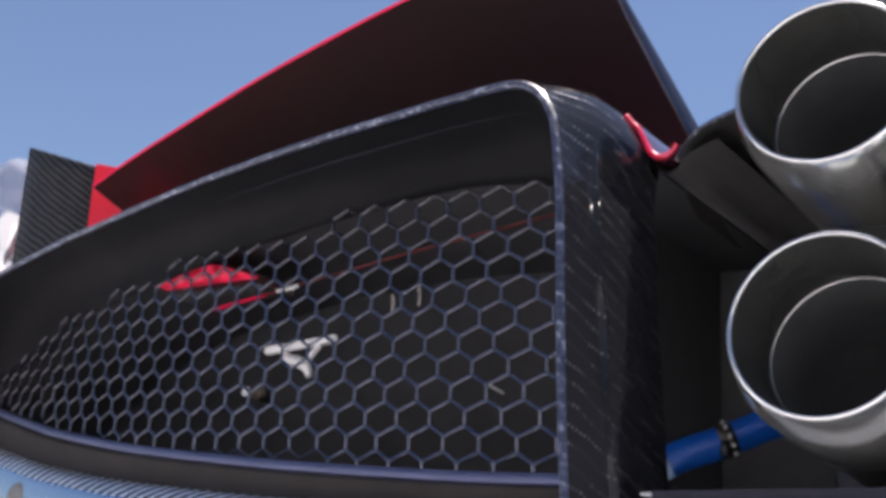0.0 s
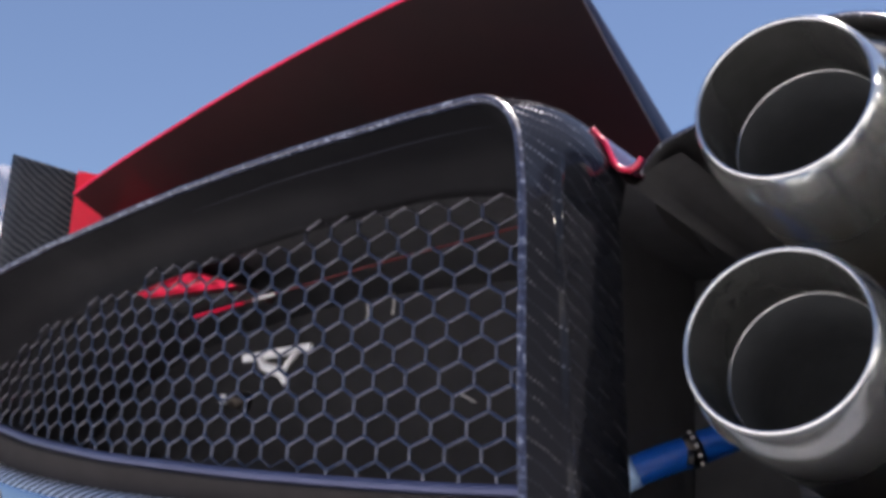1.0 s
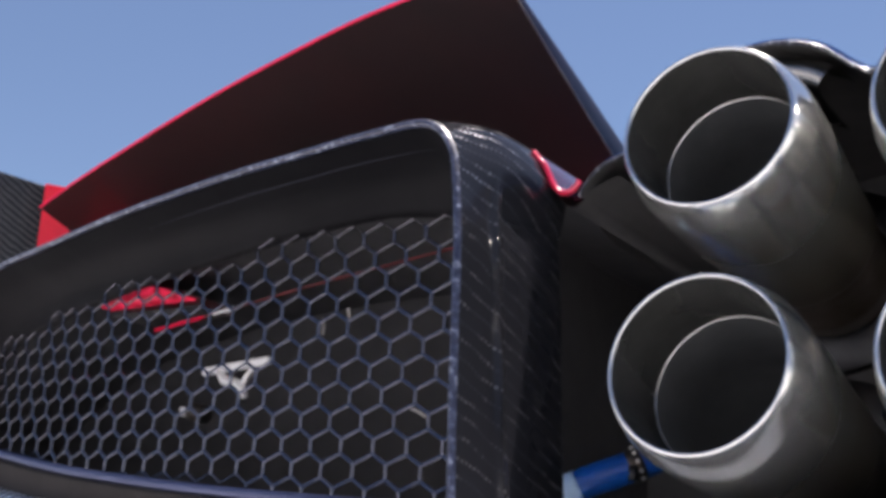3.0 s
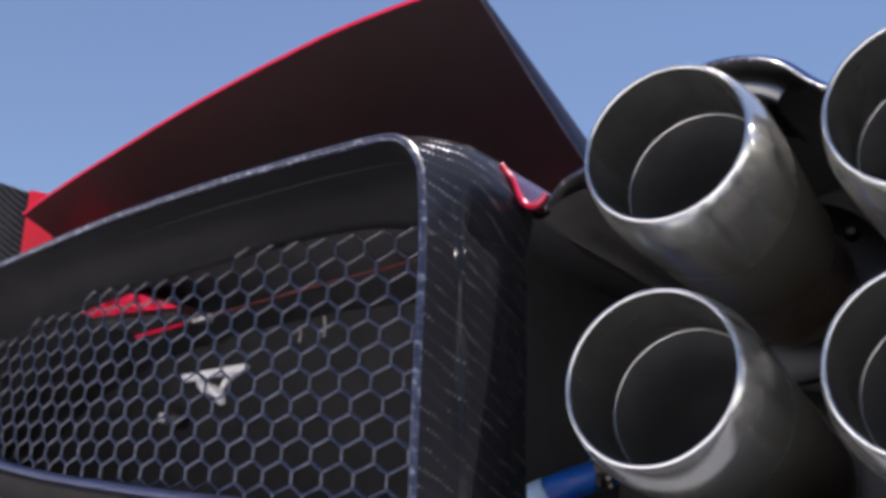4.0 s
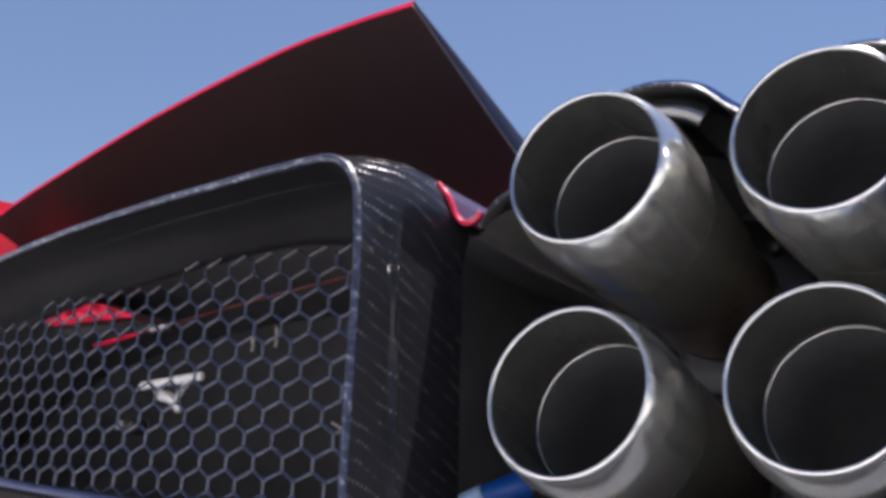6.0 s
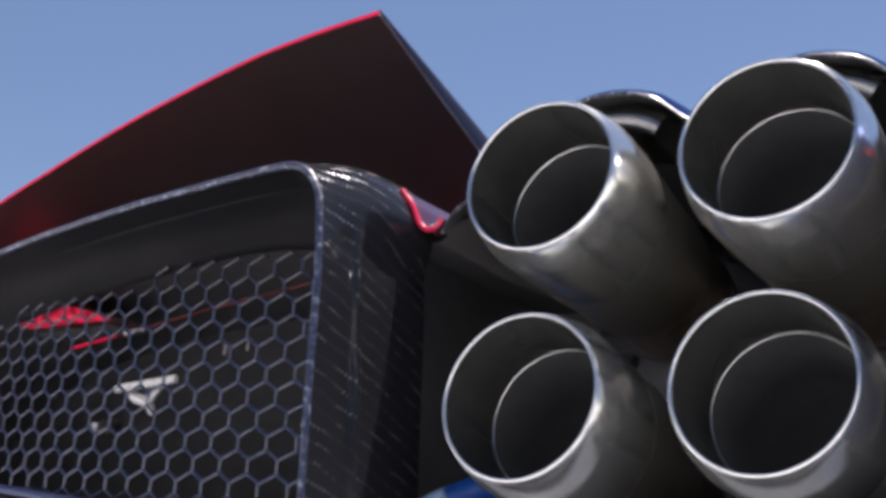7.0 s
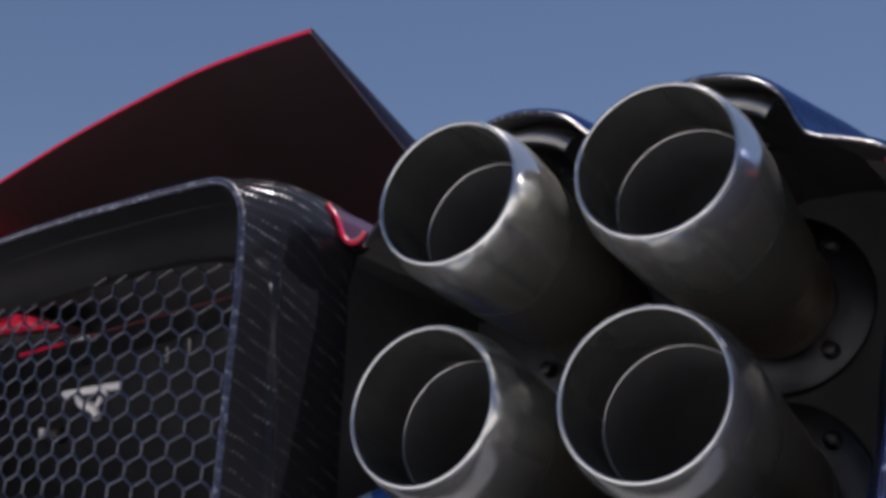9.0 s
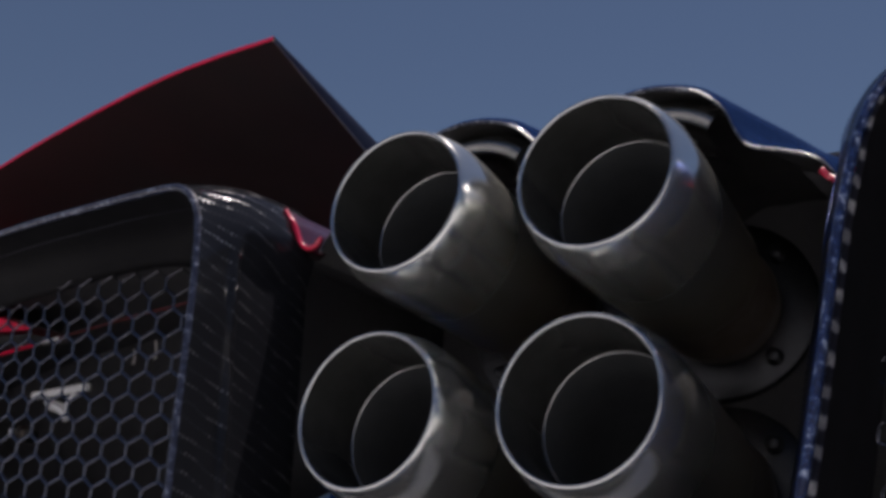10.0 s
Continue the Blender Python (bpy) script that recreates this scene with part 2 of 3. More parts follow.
CONCRETE = plain_material("concrete", (0.46, 0.465, 0.47), (0.54, 0.545, 0.55), 0.9, 0.0, 3, 0.4)


# ---- mesh helpers ----
def part(name, bm, material, parent=None, label="", smooth=True):
    """Links a bmesh as one mesh object under a thing or a part."""
    me = bpy.data.meshes.new(name)
    bmesh.ops.recalc_face_normals(bm, faces=bm.faces)
    for f in bm.faces:
        f.smooth = smooth
    bm.to_mesh(me)
    bm.free()
    me.materials.append(material)
    ob = new(name, me)
    if parent is not None:
        ob.parent = parent
    if label:
        ob["label"] = label
    return ob


def thing(name, label, category, group="", kind="", at=(0, 0, 0)):
    ob = new(name)
    ob.location = at
    return tagged(ob, label, category, group, kind)


def spline(points, count, closed=False):
    """Catmull-Rom through points, evenly stepped by chord."""
    pts = [Vector(p) for p in points]
    if closed:
        pts = [pts[-1]] + pts + [pts[0], pts[1]]
    else:
        pts = [pts[0] * 2 - pts[1]] + pts + [pts[-1] * 2 - pts[-2]]
    dense = []
    for i in range(1, len(pts) - 2):
        p0, p1, p2, p3 = pts[i - 1:i + 3]
        for k in range(24):
            t = k / 24
            dense.append(0.5 * (2 * p1 + (p2 - p0) * t + (2 * p0 - 5 * p1 + 4 * p2 - p3) * t * t + (3 * p1 - p0 - 3 * p2 + p3) * t ** 3))
    dense.append(pts[-2].copy())
    run = [0.0]
    for a, b in zip(dense, dense[1:]):
        run.append(run[-1] + (b - a).length)
    out, j = [], 0
    for k in range(count):
        d = run[-1] * k / (count if closed else count - 1)
        while j < len(run) - 2 and run[j + 1] < d:
            j += 1
        f = (d - run[j]) / max(run[j + 1] - run[j], 1e-9)
        out.append(dense[j].lerp(dense[j + 1], min(max(f, 0), 1)))
    return out


def loft(rings, closed=False, caps=False, bm=None):
    """A skin over rings of equally many points, with a weave UV in metres."""
    bm = bm or bmesh.new()
    uv = bm.loops.layers.uv.get("weave") or bm.loops.layers.uv.new("weave")
    rows = [[bm.verts.new(p) for p in r] for r in rings]
    n = len(rings[0])
    us, vs = [], []
    for r in rings:
        acc = [0.0]
        for a, b in zip(r, list(r[1:]) + [r[0]]):
            acc.append(acc[-1] + (Vector(b) - Vector(a)).length)
        us.append(acc)
    mid = n // 2
    acc = [0.0]
    for a, b in zip(rings, rings[1:]):
        acc.append(acc[-1] + (Vector(b[mid]) - Vector(a[mid])).length)
    vs = acc
    base = us[len(us) // 2]
    for i in range(len(rings) - 1):
        for j in range(n if closed else n - 1):
            k = (j + 1) % n
            f = bm.faces.new((rows[i][j], rows[i][k], rows[i + 1][k], rows[i + 1][j]))
            for lp, co in zip(f.loops, ((base[j], vs[i]), (base[j + 1], vs[i]), (base[j + 1], vs[i + 1]), (base[j], vs[i + 1]))):
                lp[uv].uv = co
    if caps:
        bm.faces.new(rows[0])
        bm.faces.new(rows[-1])
    return bm


def lathe(profile, axis_at=(0, 0, 0), segments=96, bm=None, closed=False):
    """Turns (radius, along) pairs round the y axis."""
    rings = []
    for r, a in profile:
        rings.append([Vector((axis_at[0] + r * math.cos(2 * math.pi * k / segments), axis_at[1] + a,
                              axis_at[2] + r * math.sin(2 * math.pi * k / segments))) for k in range(segments)])
    if closed:
        rings.append([p.copy() for p in rings[0]])
    return loft(rings, closed=True, bm=bm)


def tube(points, radius, sides=16, bm=None, caps=True):
    """A round tube along points; radius is a number or one per point."""
    pts = [Vector(p) for p in points]
    rings = []
    for i, p in enumerate(pts):
        d = (pts[min(i + 1, len(pts) - 1)] - pts[max(i - 1, 0)]).normalized()
        a = d.orthogonal().normalized() if i == 0 else (a - d * a.dot(d)).normalized()
        b = d.cross(a)
        r = radius[i] if isinstance(radius, (list, tuple)) else radius
        rings.append([p + (a * math.cos(2 * math.pi * k / sides) + b * math.sin(2 * math.pi * k / sides)) * r for k in range(sides)])
    return loft(rings, closed=True, caps=caps, bm=bm)


def box(lo, hi, bevel=0.002, bm=None):
    b = bmesh.new()
    bmesh.ops.create_cube(b, size=1)
    for v in b.verts:
        v.co = Vector([lo[i] + (v.co[i] + 0.5) * (hi[i] - lo[i]) for i in range(3)])
    if bevel:
        bmesh.ops.bevel(b, geom=b.edges[:], offset=bevel, segments=2, affect="EDGES")
    return b


def mirrored(bm):
    """Flips a bmesh across the car's centre plane."""
    for v in bm.verts:
        v.co.x = -v.co.x
    bmesh.ops.reverse_faces(bm, faces=bm.faces)
    return bm


# ---- ground ----
bm = bmesh.new()
bmesh.ops.create_grid(bm, x_segments=40, y_segments=40, size=1500)
ground = tagged(part("ground", bm, CONCRETE), "sunlit grey concrete lot around the parked car", "ground", kind="structure")

# an added, unseen grey wall behind the camera bounces light onto the pipes
tagged(part("bounce_wall", box((-14, -6.3, -0.01), (14, -6.0, 3.6), 0.02), PLASTER, smooth=False), "plain grey plastered wall, added unseen to bounce light onto the car", "wall", kind="structure")

# ---- vents: shared shapes ----
def grille_y(x, z):
    """The grille bends forward towards the car's flank."""
    d = -0.3 - x
    return 0.0530 + 0.1305 * (z - 0.8) + 0.08 * d + 0.21 * d * d


bend_x = np.linspace(-1.15, 0.0, 2301)
bend_step = np.sqrt(1 + (0.08 + 0.42 * (-0.3 - (bend_x[1:] + bend_x[:-1]) / 2)) ** 2) * np.diff(bend_x)
bend_run = np.concatenate([[0.0], np.cumsum(bend_step)])
bend_run -= np.interp(-0.4, bend_x, bend_run)


def grille_place(s, r, d):
    """A point of the grille: s along its bend, r up, d towards the rear."""
    x, z = float(np.interp(s, bend_run, bend_x)), 0.8 + r / 1.0085
    normal = Vector((-(0.08 + 0.42 * (-0.3 - x)), -1, 0.1305)).normalized()
    return Vector((x, grille_y(x, z), z)) + normal * d


def shelf_y(x, z):
    """Where the body deck starts behind the vent frame."""
    return 0.043 - 0.2767 * (x + 0.4) + 0.1015 * (z - 0.8) - 0.2731 * (x + 0.4) ** 2


def lip_y(x, z):
    """The lip overhangs the grille; it sweeps forward only towards the flank."""
    d, a = -0.225 - x, shelf_y(x, z)
    if d < 0:
        return a
    b = -0.0138 + 0.09 * d + 0.24 * d * d + 0.1015 * (z - 0.8)
    soft = 0.05 * min(1.0, d / 0.2) + 1e-6
    h = max(0.0, soft - abs(a - b)) / soft
    return min(a, b) - h * h * soft / 4


LIP_XZ = [(-0.9850, 0.8000), (-0.9500, 0.8530), (-0.8863, 0.8825), (-0.7961, 0.8983), (-0.7373, 0.9016), (-0.6680, 0.9036), (-0.6040, 0.9045), (-0.5493, 0.9045), (-0.4997, 0.9040), (-0.4551, 0.9037), (-0.4138, 0.9032), (-0.3764, 0.9028), (-0.3447, 0.9027), (-0.3196, 0.9027), (-0.2993, 0.9024), (-0.2829, 0.9021), (-0.2559, 0.9007), (-0.2394, 0.8932), (-0.2288, 0.8808), (-0.2216, 0.8622), (-0.2130, 0.8200), (-0.2065, 0.7661), (-0.1988, 0.7028), (-0.1905, 0.6450), (-0.1840, 0.5900)]
FLOOR_XZ = [(-1.030, 0.790), (-0.943, 0.7605), (-0.8586, 0.7405), (-0.790, 0.7255), (-0.68, 0.7068), (-0.595, 0.6952), (-0.46, 0.6800), (-0.31, 0.6675), (-0.201, 0.6620)]
ROOF_XZ = [(-1.000, 0.796), (-0.96, 0.800), (-0.902, 0.816), (-0.844, 0.831), (-0.739, 0.845), (-0.650, 0.853), (-0.505, 0.862), (-0.416, 0.866), (-0.339, 0.868),
           (-0.285, 0.862), (-0.245, 0.850), (-0.228, 0.828), (-0.222, 0.800), (-0.2140, 0.7661), (-0.206, 0.7028), (-0.198, 0.6450), (-0.192, 0.5900)]
COUNT = 300


def lip_curve():
    flat = spline([(x, 0, z) for x, z in LIP_XZ], COUNT)
    return [Vector((p.x, lip_y(p.x, p.z), p.z)) for p in flat]


def outward(curve):
    """Unit normals of the curve in the x-z plane, pointing out of the opening."""
    res = []
    for i in range(len(curve)):
        d = curve[min(i + 1, len(curve) - 1)] - curve[max(i - 1, 0)]
        res.append(Vector((-d.z, 0, d.x)).normalized())
    return res


def bead_height(p, fwd):
    """A pressed bead that runs down the frame's upright, fuller in places."""
    if p.x < -0.26:
        return 0.0
    across = math.exp(-((fwd - 0.032 - 0.05 * max(0.0, 0.825 - p.z)) / 0.0034) ** 2)
    fuller = 1 + 0.30 * math.sin(2 * math.pi * (p.z - 0.825) / 0.088 + 1.2)
    return 0.0027 * across * fuller * max(0.0, min(1.0, (0.868 - p.z) / 0.03))


def build_vent(flip):
    side = mirrored if flip else (lambda b: b)
    lip = lip_curve()
    out = outward(lip)
    n = len(lip)
    frame_thing = thing("vent_frame", "glossy black carbon fibre frame round a rear vent", "vent frame", "rear vents")

    bulge = 1.9 if flip else 1.0
    if flip:
        lip = [p + Vector((0.005, 0, 0)) for p in lip]

    # outer skin: from the lip's edge forward along the car
    def ring(off, fwd):
        crest = [0.0105 * max(0.0, min(1.0, (p.z - 0.84) / 0.03)) * max(0.0, min(1.0, (p.x + 0.30) / 0.06)) * math.sin(math.pi / 2 * max(0.0, min(1.0, (fwd - 0.008) / 0.062))) for p in lip]
        crest = [c + bead_height(p, fwd) for c, p in zip(crest, lip)]
        return [lip[i] + out[i] * crest[i] + out[i] * off * (bulge if fwd > 0.002 and off > 0.004 else 1.0) + Vector((0, fwd, 0)) for i in range(n)]
    edge = [(-0.0018, 0.0030), (-0.0019, 0.0010), (-0.0010, -0.0008), (0.0004, -0.0013), (0.0018, -0.0006), (0.0030, 0.0014)]
    part("lip_edge", side(loft([ring(a, b) for a, b in edge])), BLUE_EDGE if flip else CARBON_EDGE, frame_thing)
    across = [0.0014, 0.007, 0.012, 0.018, 0.022] + [0.0235 + 0.0013 * k for k in range(22)] + [0.055, 0.062, 0.068, 0.082, 0.095, 0.107]
    skin = [(float(np.interp(f, (0.0014, 0.012, 0.024, 0.034, 0.040, 0.045, 0.050, 0.056, 0.068, 0.082, 0.095, 0.107),
                             (0.0030, 0.0046, 0.0061, 0.0073, 0.0079, 0.0083, 0.0086, 0.0090, 0.0096, 0.0101, 0.0103, 0.0102))), f) for f in across]
    part("outer_skin", side(loft([ring(a, b) for a, b in skin])), CARBON_SKY_TINT if flip else CARBON_SIDE, frame_thing)
    if flip:
        band = [(-0.0023, 0.0030), (-0.0030, 0.0060), (-0.0034, 0.0110)]
        part("inner_band", side(loft([ring(a, b) for a, b in band])), TAN_WEAVE, frame_thing, "pale tow ends showing along the inner edge")
    wall_end = [(0.0100, 0.107), (0.0080, 0.1095), (0.0050, 0.107), (0.0045, 0.050)]
    part("rear_flange", side(loft([ring(a, b) for a, b in wall_end])), BLACK, frame_thing)

    # reveal: from the lip in to the grille
    roof = spline([(x, 0, z) for x, z in ROOF_XZ], n)
    inner = [Vector((p.x, grille_y(p.x, p.z) + 0.004, p.z)) for p in roof]
    rings = []
    for k in range(9):
        f = k / 8
        rings.append([(lip[i] + out[i] * -0.0022 + Vector((0, 0.0035, 0))).lerp(inner[i], f) + Vector((0, 0.012 * math.sin(math.pi * f), 0.006 * math.sin(math.pi * f)))
                      for i in range(n)])
    for back, rise in ((0.006, 0.004), (0.020, 0.018), (0.050, 0.048)):
        rings.append([p + Vector((0, back, rise)) * max(0.0, min(1.0, (p.z - 0.80) / 0.03)) for p in inner])
    part("reveal", side(loft(rings)), REVEAL, frame_thing, "dark glossy inner reveal")
    # the crease's highlight, laid on as a thin paler tube
    crease_glint = [p + Vector((0, -0.0004, -0.0004)) for p in rings[2]][124:212]
    part("crease_glint", side(tube(crease_glint, [0.0004 * math.sin(math.pi * (k + 0.5) / len(crease_glint)) ** 0.5 for k in range(len(crease_glint))], 8)), TRAY, frame_thing, "thin paler line for the highlight on the reveal's crease")

    # apron under the grille: undercut, then swelling out
    low = spline([(x, 0, z) for x, z in FLOOR_XZ], 90)
    base = [Vector((p.x, grille_y(p.x, p.z), p.z)) for p in low]
    def below(rows):
        return side(loft([[b + Vector((0, dy, dz * max(0.45, 1 - 0.7 * max(0.0, b.x + 0.95)))) for b in base] for dy, dz in rows]))
    part("sill", below([(0.010, 0.004), (-0.006, 0.001), (-0.0085, -0.001), (-0.0080, -0.004), (-0.0060, -0.012), (-0.0065, -0.021), (-0.0090, -0.026)]),
         SILL, frame_thing, "matt black sill")
    part("apron", below([(-0.0090, -0.026), (-0.0115, -0.029), (-0.0135, -0.033), (-0.0150, -0.038), (-0.0155, -0.0415)]), CARBON_APRON, frame_thing,
         "glossy striped carbon apron under the grille")
    part("lower_lip", below([(-0.0155, -0.0415), (-0.0165, -0.047), (-0.0165, -0.080), (-0.012, -0.14)]), POLISHED, frame_thing,
         "polished lower lip, tinted blue for the apron's sky reflection")

    # grille: a rolled border and the wires
    grille = thing("mesh_grille", "dark grey hexagonal wire grille set in the vent", "grille", "rear vents")
    strip = [(0.0015, 0.0086), (-0.0024, 0.0082), (-0.0032, 0.0050), (-0.0034, 0.0), (0.0020, -0.0010)]
    part("border", side(loft([[b + Vector((0, dy, dz)) for b in base] for dy, dz in strip])), BORDER, grille)
    bm = bmesh.new()
    a, b, up = Vector((0.0276, -0.0016)), Vector((-0.0144, -0.0153)), Vector((-0.00075, 0.0095))
    origin = Vector((0.0151, -0.0238))
    floor_x, floor_z = [p[0] for p in FLOOR_XZ], [p[1] for p in FLOOR_XZ]
    roof = [p for p in ROOF_XZ if p[0] < -0.24]
    roof_x, roof_z = [p[0] for p in roof], [p[1] for p in roof]
    wire, deep, lean = 0.00115, 0.0004, 0.27

    def place(q, d):
        return grille_place(q.x, q.y, d)
    for j in range(-36, 16):
        for k in range(-10, 12):
            left = origin + a * j + b * k
            right = left + a
            above = left - b
            below = right + b
            cell = [left - up / 2, left + up / 2, above - up / 2, right + up / 2, right - up / 2, below + up / 2]
            mid = sum(cell, Vector((0, 0))) / 6
            w = place(mid, 0)
            edge_x = float(np.interp(w.z, (0.645, 0.703, 0.766, 0.820, 0.862, 0.882), (-0.1905, -0.1988, -0.2065, -0.213, -0.2216, -0.235)))
            if w.x < -0.99 or w.x > edge_x - 0.014 or w.z < 0.655 or w.z > 0.882:
                continue
            if w.z > float(np.interp(w.x, roof_x, roof_z)) + (0.003 if w.x < -0.56 else -0.005) or w.z < float(np.interp(w.x, floor_x, floor_z)) + 0.006:
                continue
            inner_cell = []
            for i in range(6):
                p, q, r = cell[i - 1], cell[i], cell[(i + 1) % 6]
                e1, e2 = (q - p).normalized(), (r - q).normalized()
                bis = (e2 - e1).normalized()
                half = math.sqrt(max(0.05, (1 - (-e1).dot(e2)) / 2))
                inner_cell.append(q + bis * wire / half)
            # the flattened strands lean back a little at their upper edge
            f0 = [bm.verts.new(place(q, 0.0009)) for q in cell]
            f1 = [bm.verts.new(place(q.lerp(s, 0.75), 0.0009 - 0.75 * lean * (s.y - q.y))) for q, s in zip(cell, inner_cell)]
            f2 = [bm.verts.new(place(s, 0.0005 - lean * (s.y - q.y))) for q, s in zip(cell, inner_cell)]
            f3 = [bm.verts.new(place(q, -deep)) for q in inner_cell]
            for i in range(6):
                m = (i + 1) % 6
                for g, h in ((f0, f1), (f1, f2), (f2, f3)):
                    bm.faces.new((g[i], g[m], h[m], h[i]))
    part("wire_mesh", side(bm), WIRE, grille, smooth=False)
    return frame_thing, grille


build_vent(False)
build_vent(True)

# ---- exhaust ----
PIPE_R = 0.0475
PIPE_TILT = 8.45


def build_pipe():
    pipe = thing("exhaust_pipe", "large round blasted steel exhaust tip with a rolled rim", "exhaust pipe", "four exhaust tips")
    R = PIPE_R
    rim = [(R - 0.0016, 0.0014), (R - 0.0014, 0.0004), (R - 0.0009, 0.0), (R - 0.0001, 0.0), (R + 0.0005, 0.0005)]
    part("rim", lathe(rim), RIM_STEEL, pipe, "bright turned rim")
    body = [(R + 0.0005, 0.0005), (R + 0.0013, 0.0018), (R + 0.0022, 0.0042), (R + 0.0033, 0.0085), (R + 0.0044, 0.0132), (R + 0.0053, 0.0178), (R + 0.0058, 0.0208), (R + 0.0060, 0.0240), (R + 0.0059, 0.0290), (R + 0.0058, 0.0350), (R + 0.0055, 0.0430),
            (R + 0.0050, 0.0530), (R + 0.0043, 0.0650), (R + 0.0033, 0.0800), (R + 0.0021, 0.0960), (R + 0.0008, 0.1120), (R - 0.0004, 0.1280), (R - 0.0011, 0.1420), (R - 0.0014, 0.1500), (R - 0.0020, 0.1530), (R - 0.0036, 0.1545), (R - 0.0060, 0.1545)]
    part("body", lathe(body), STEEL, pipe)
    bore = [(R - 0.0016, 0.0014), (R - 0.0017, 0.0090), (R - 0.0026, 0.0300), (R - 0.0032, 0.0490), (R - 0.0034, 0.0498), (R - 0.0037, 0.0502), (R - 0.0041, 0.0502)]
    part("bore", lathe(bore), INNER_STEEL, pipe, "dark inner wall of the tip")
    part("inner_ring", lathe([(R - 0.0037, 0.0498), (R - 0.0039, 0.0499), (R - 0.0041, 0.0502)]), RIM_STEEL, pipe, "thin bright inner ring")
    core = [(R - 0.0041, 0.0502), (R - 0.0046, 0.054), (R - 0.0066, 0.100), (R - 0.0070, 0.158), (0.0005, 0.160)]
    part("core", lathe(core), SOOT, pipe, "sooty black inner tube")
    neck = [(R - 0.0060, 0.1540), (R - 0.0058, 0.170), (R - 0.0064, 0.190), (R - 0.0050, 0.1960), (R - 0.0050, 0.2040), (R - 0.0075, 0.2070), (R - 0.0080, 0.260)]
    part("neck", lathe(neck), BROWNED, pipe, "heat-browned neck")
    flange = part("flange", lathe([(R - 0.012, 0.216), (0.0640, 0.216), (0.0655, 0.2175), (0.0655, 0.2230), (0.0640, 0.2245), (R - 0.012, 0.2245)]), FLANGE_METAL, pipe, "flat round steel flange")
    for k in range(4):
        ang = math.pi / 4 + k * math.pi / 2
        cx, cz = 0.0525 * math.cos(ang), 0.0525 * math.sin(ang)
        prof = [(0.0002, 0.2075), (0.0040, 0.2075), (0.0052, 0.2088), (0.0052, 0.2145), (0.0062, 0.2150), (0.0062, 0.2161)]
        part("bolt", lathe(prof, (cx, 0, cz), 12), FLANGE_METAL, flange)
    return pipe


first = build_pipe()
PIPES = [(-0.0675, 0.0, 0.8662, -0.5), (0.0675, 0.0, 0.8662, 0.5), (-0.0677, -0.0156, 0.7338, -0.5), (0.0677, -0.0156, 0.7338, 0.5)]
for i, (x, y, z, splay) in enumerate(PIPES):
    m = pose(x, y, z, -PIPE_TILT, 0, splay)
    if i == 0:
        first.matrix_basis = m
    else:
        copy_thing(first, m)

# ---- engine cover with humps over the pipes ----
COWL_Y = 0.078


def cowl_profile():
    half = [(0.0, 0.9205), (0.0110, 0.9265), (0.0290, 0.9415), (0.0480, 0.9483), (0.0675, 0.9502), (0.0860, 0.9473), (0.1010, 0.9415), (0.1150, 0.9292),
            (0.1235, 0.9120), (0.1310, 0.9025), (0.1490, 0.8968), (0.1650, 0.8917), (0.1735, 0.8865), (0.1800, 0.8790), (0.1840, 0.8725)]
    pts = [(-x, z) for x, z in reversed(half[1:])] + half
    return [Vector((x, 0, z)) for x, z in pts]


def cowl_ring(y, dz=0.0, spread=0.0):
    """The profile at y; spread widens the humps' outer flanks."""
    res = []
    for p in spline(cowl_profile(), 161):
        over = max(0.0, abs(p.x) - 0.0675)
        x = math.copysign(abs(p.x) + over * spread, p.x)
        valley = max(0.0, 1 - abs(p.x) / 0.05) * spread * 0.03
        res.append(Vector((x, y, p.z + dz + valley)))
    return res


cowl = thing("engine_cover", "thin glossy black carbon engine cover arched over the exhausts", "engine cover")
part("rolled_edge", loft([cowl_ring(COWL_Y + dy, dz) for dy, dz in ((0.0014, -0.0062), (0.0002, -0.0058), (-0.0006, -0.0050), (-0.0002, -0.0042), (0.0012, -0.0034))]), LACQUERED_EDGE, cowl)
SWEEP = ((0.014, 0.0), (0.03, 0.06), (0.06, 0.16), (0.10, 0.30), (0.16, 0.45), (0.26, 0.55))
lip_rows = [cowl_ring(COWL_Y + f, dz) for f, dz in ((0.0012, -0.0034), (0.0030, -0.0018), (0.0055, -0.0002), (0.0085, 0.0010), (0.0115, 0.0020))]
part("top_skin", loft(lip_rows + [cowl_ring(COWL_Y + f, 0.0016 + 0.09 * f, g) for f, g in SWEEP + ((0.60, 0.6),)]), SKY_LACQUER, cowl)
under_rows = [cowl_ring(COWL_Y + f, dz) for f, dz in ((0.0014, -0.0062), (0.006, -0.0050))]
part("under_skin", loft(under_rows + [cowl_ring(COWL_Y + f, -0.0030 + 0.09 * f, g) for f, g in SWEEP + ((0.40, 0.6),)]), LINING, cowl)

# heat shields under the humps
for s in (-1, 1):
    shield = thing("heat_shield", "rounded dark chrome heat shield under the engine cover", "heat shield", "heat shields")
    rings = []
    for y, r in ((0.160, 0.0535), (0.104, 0.0538), (0.0945, 0.0548), (0.0908, 0.0566), (0.0895, 0.0592), (0.0893, 0.0625), (0.0900, 0.0660), (0.0925, 0.0695), (0.0970, 0.0722), (0.1040, 0.0740), (0.114, 0.0750), (0.130, 0.0755)):
        rings.append([Vector((s * 0.0675 + r * math.cos(t), y, 0.8720 + r * math.sin(t))) for t in np.linspace(radians(54), radians(126), 48)])
    part("shield", loft(rings), SHIELD_METAL, shield)

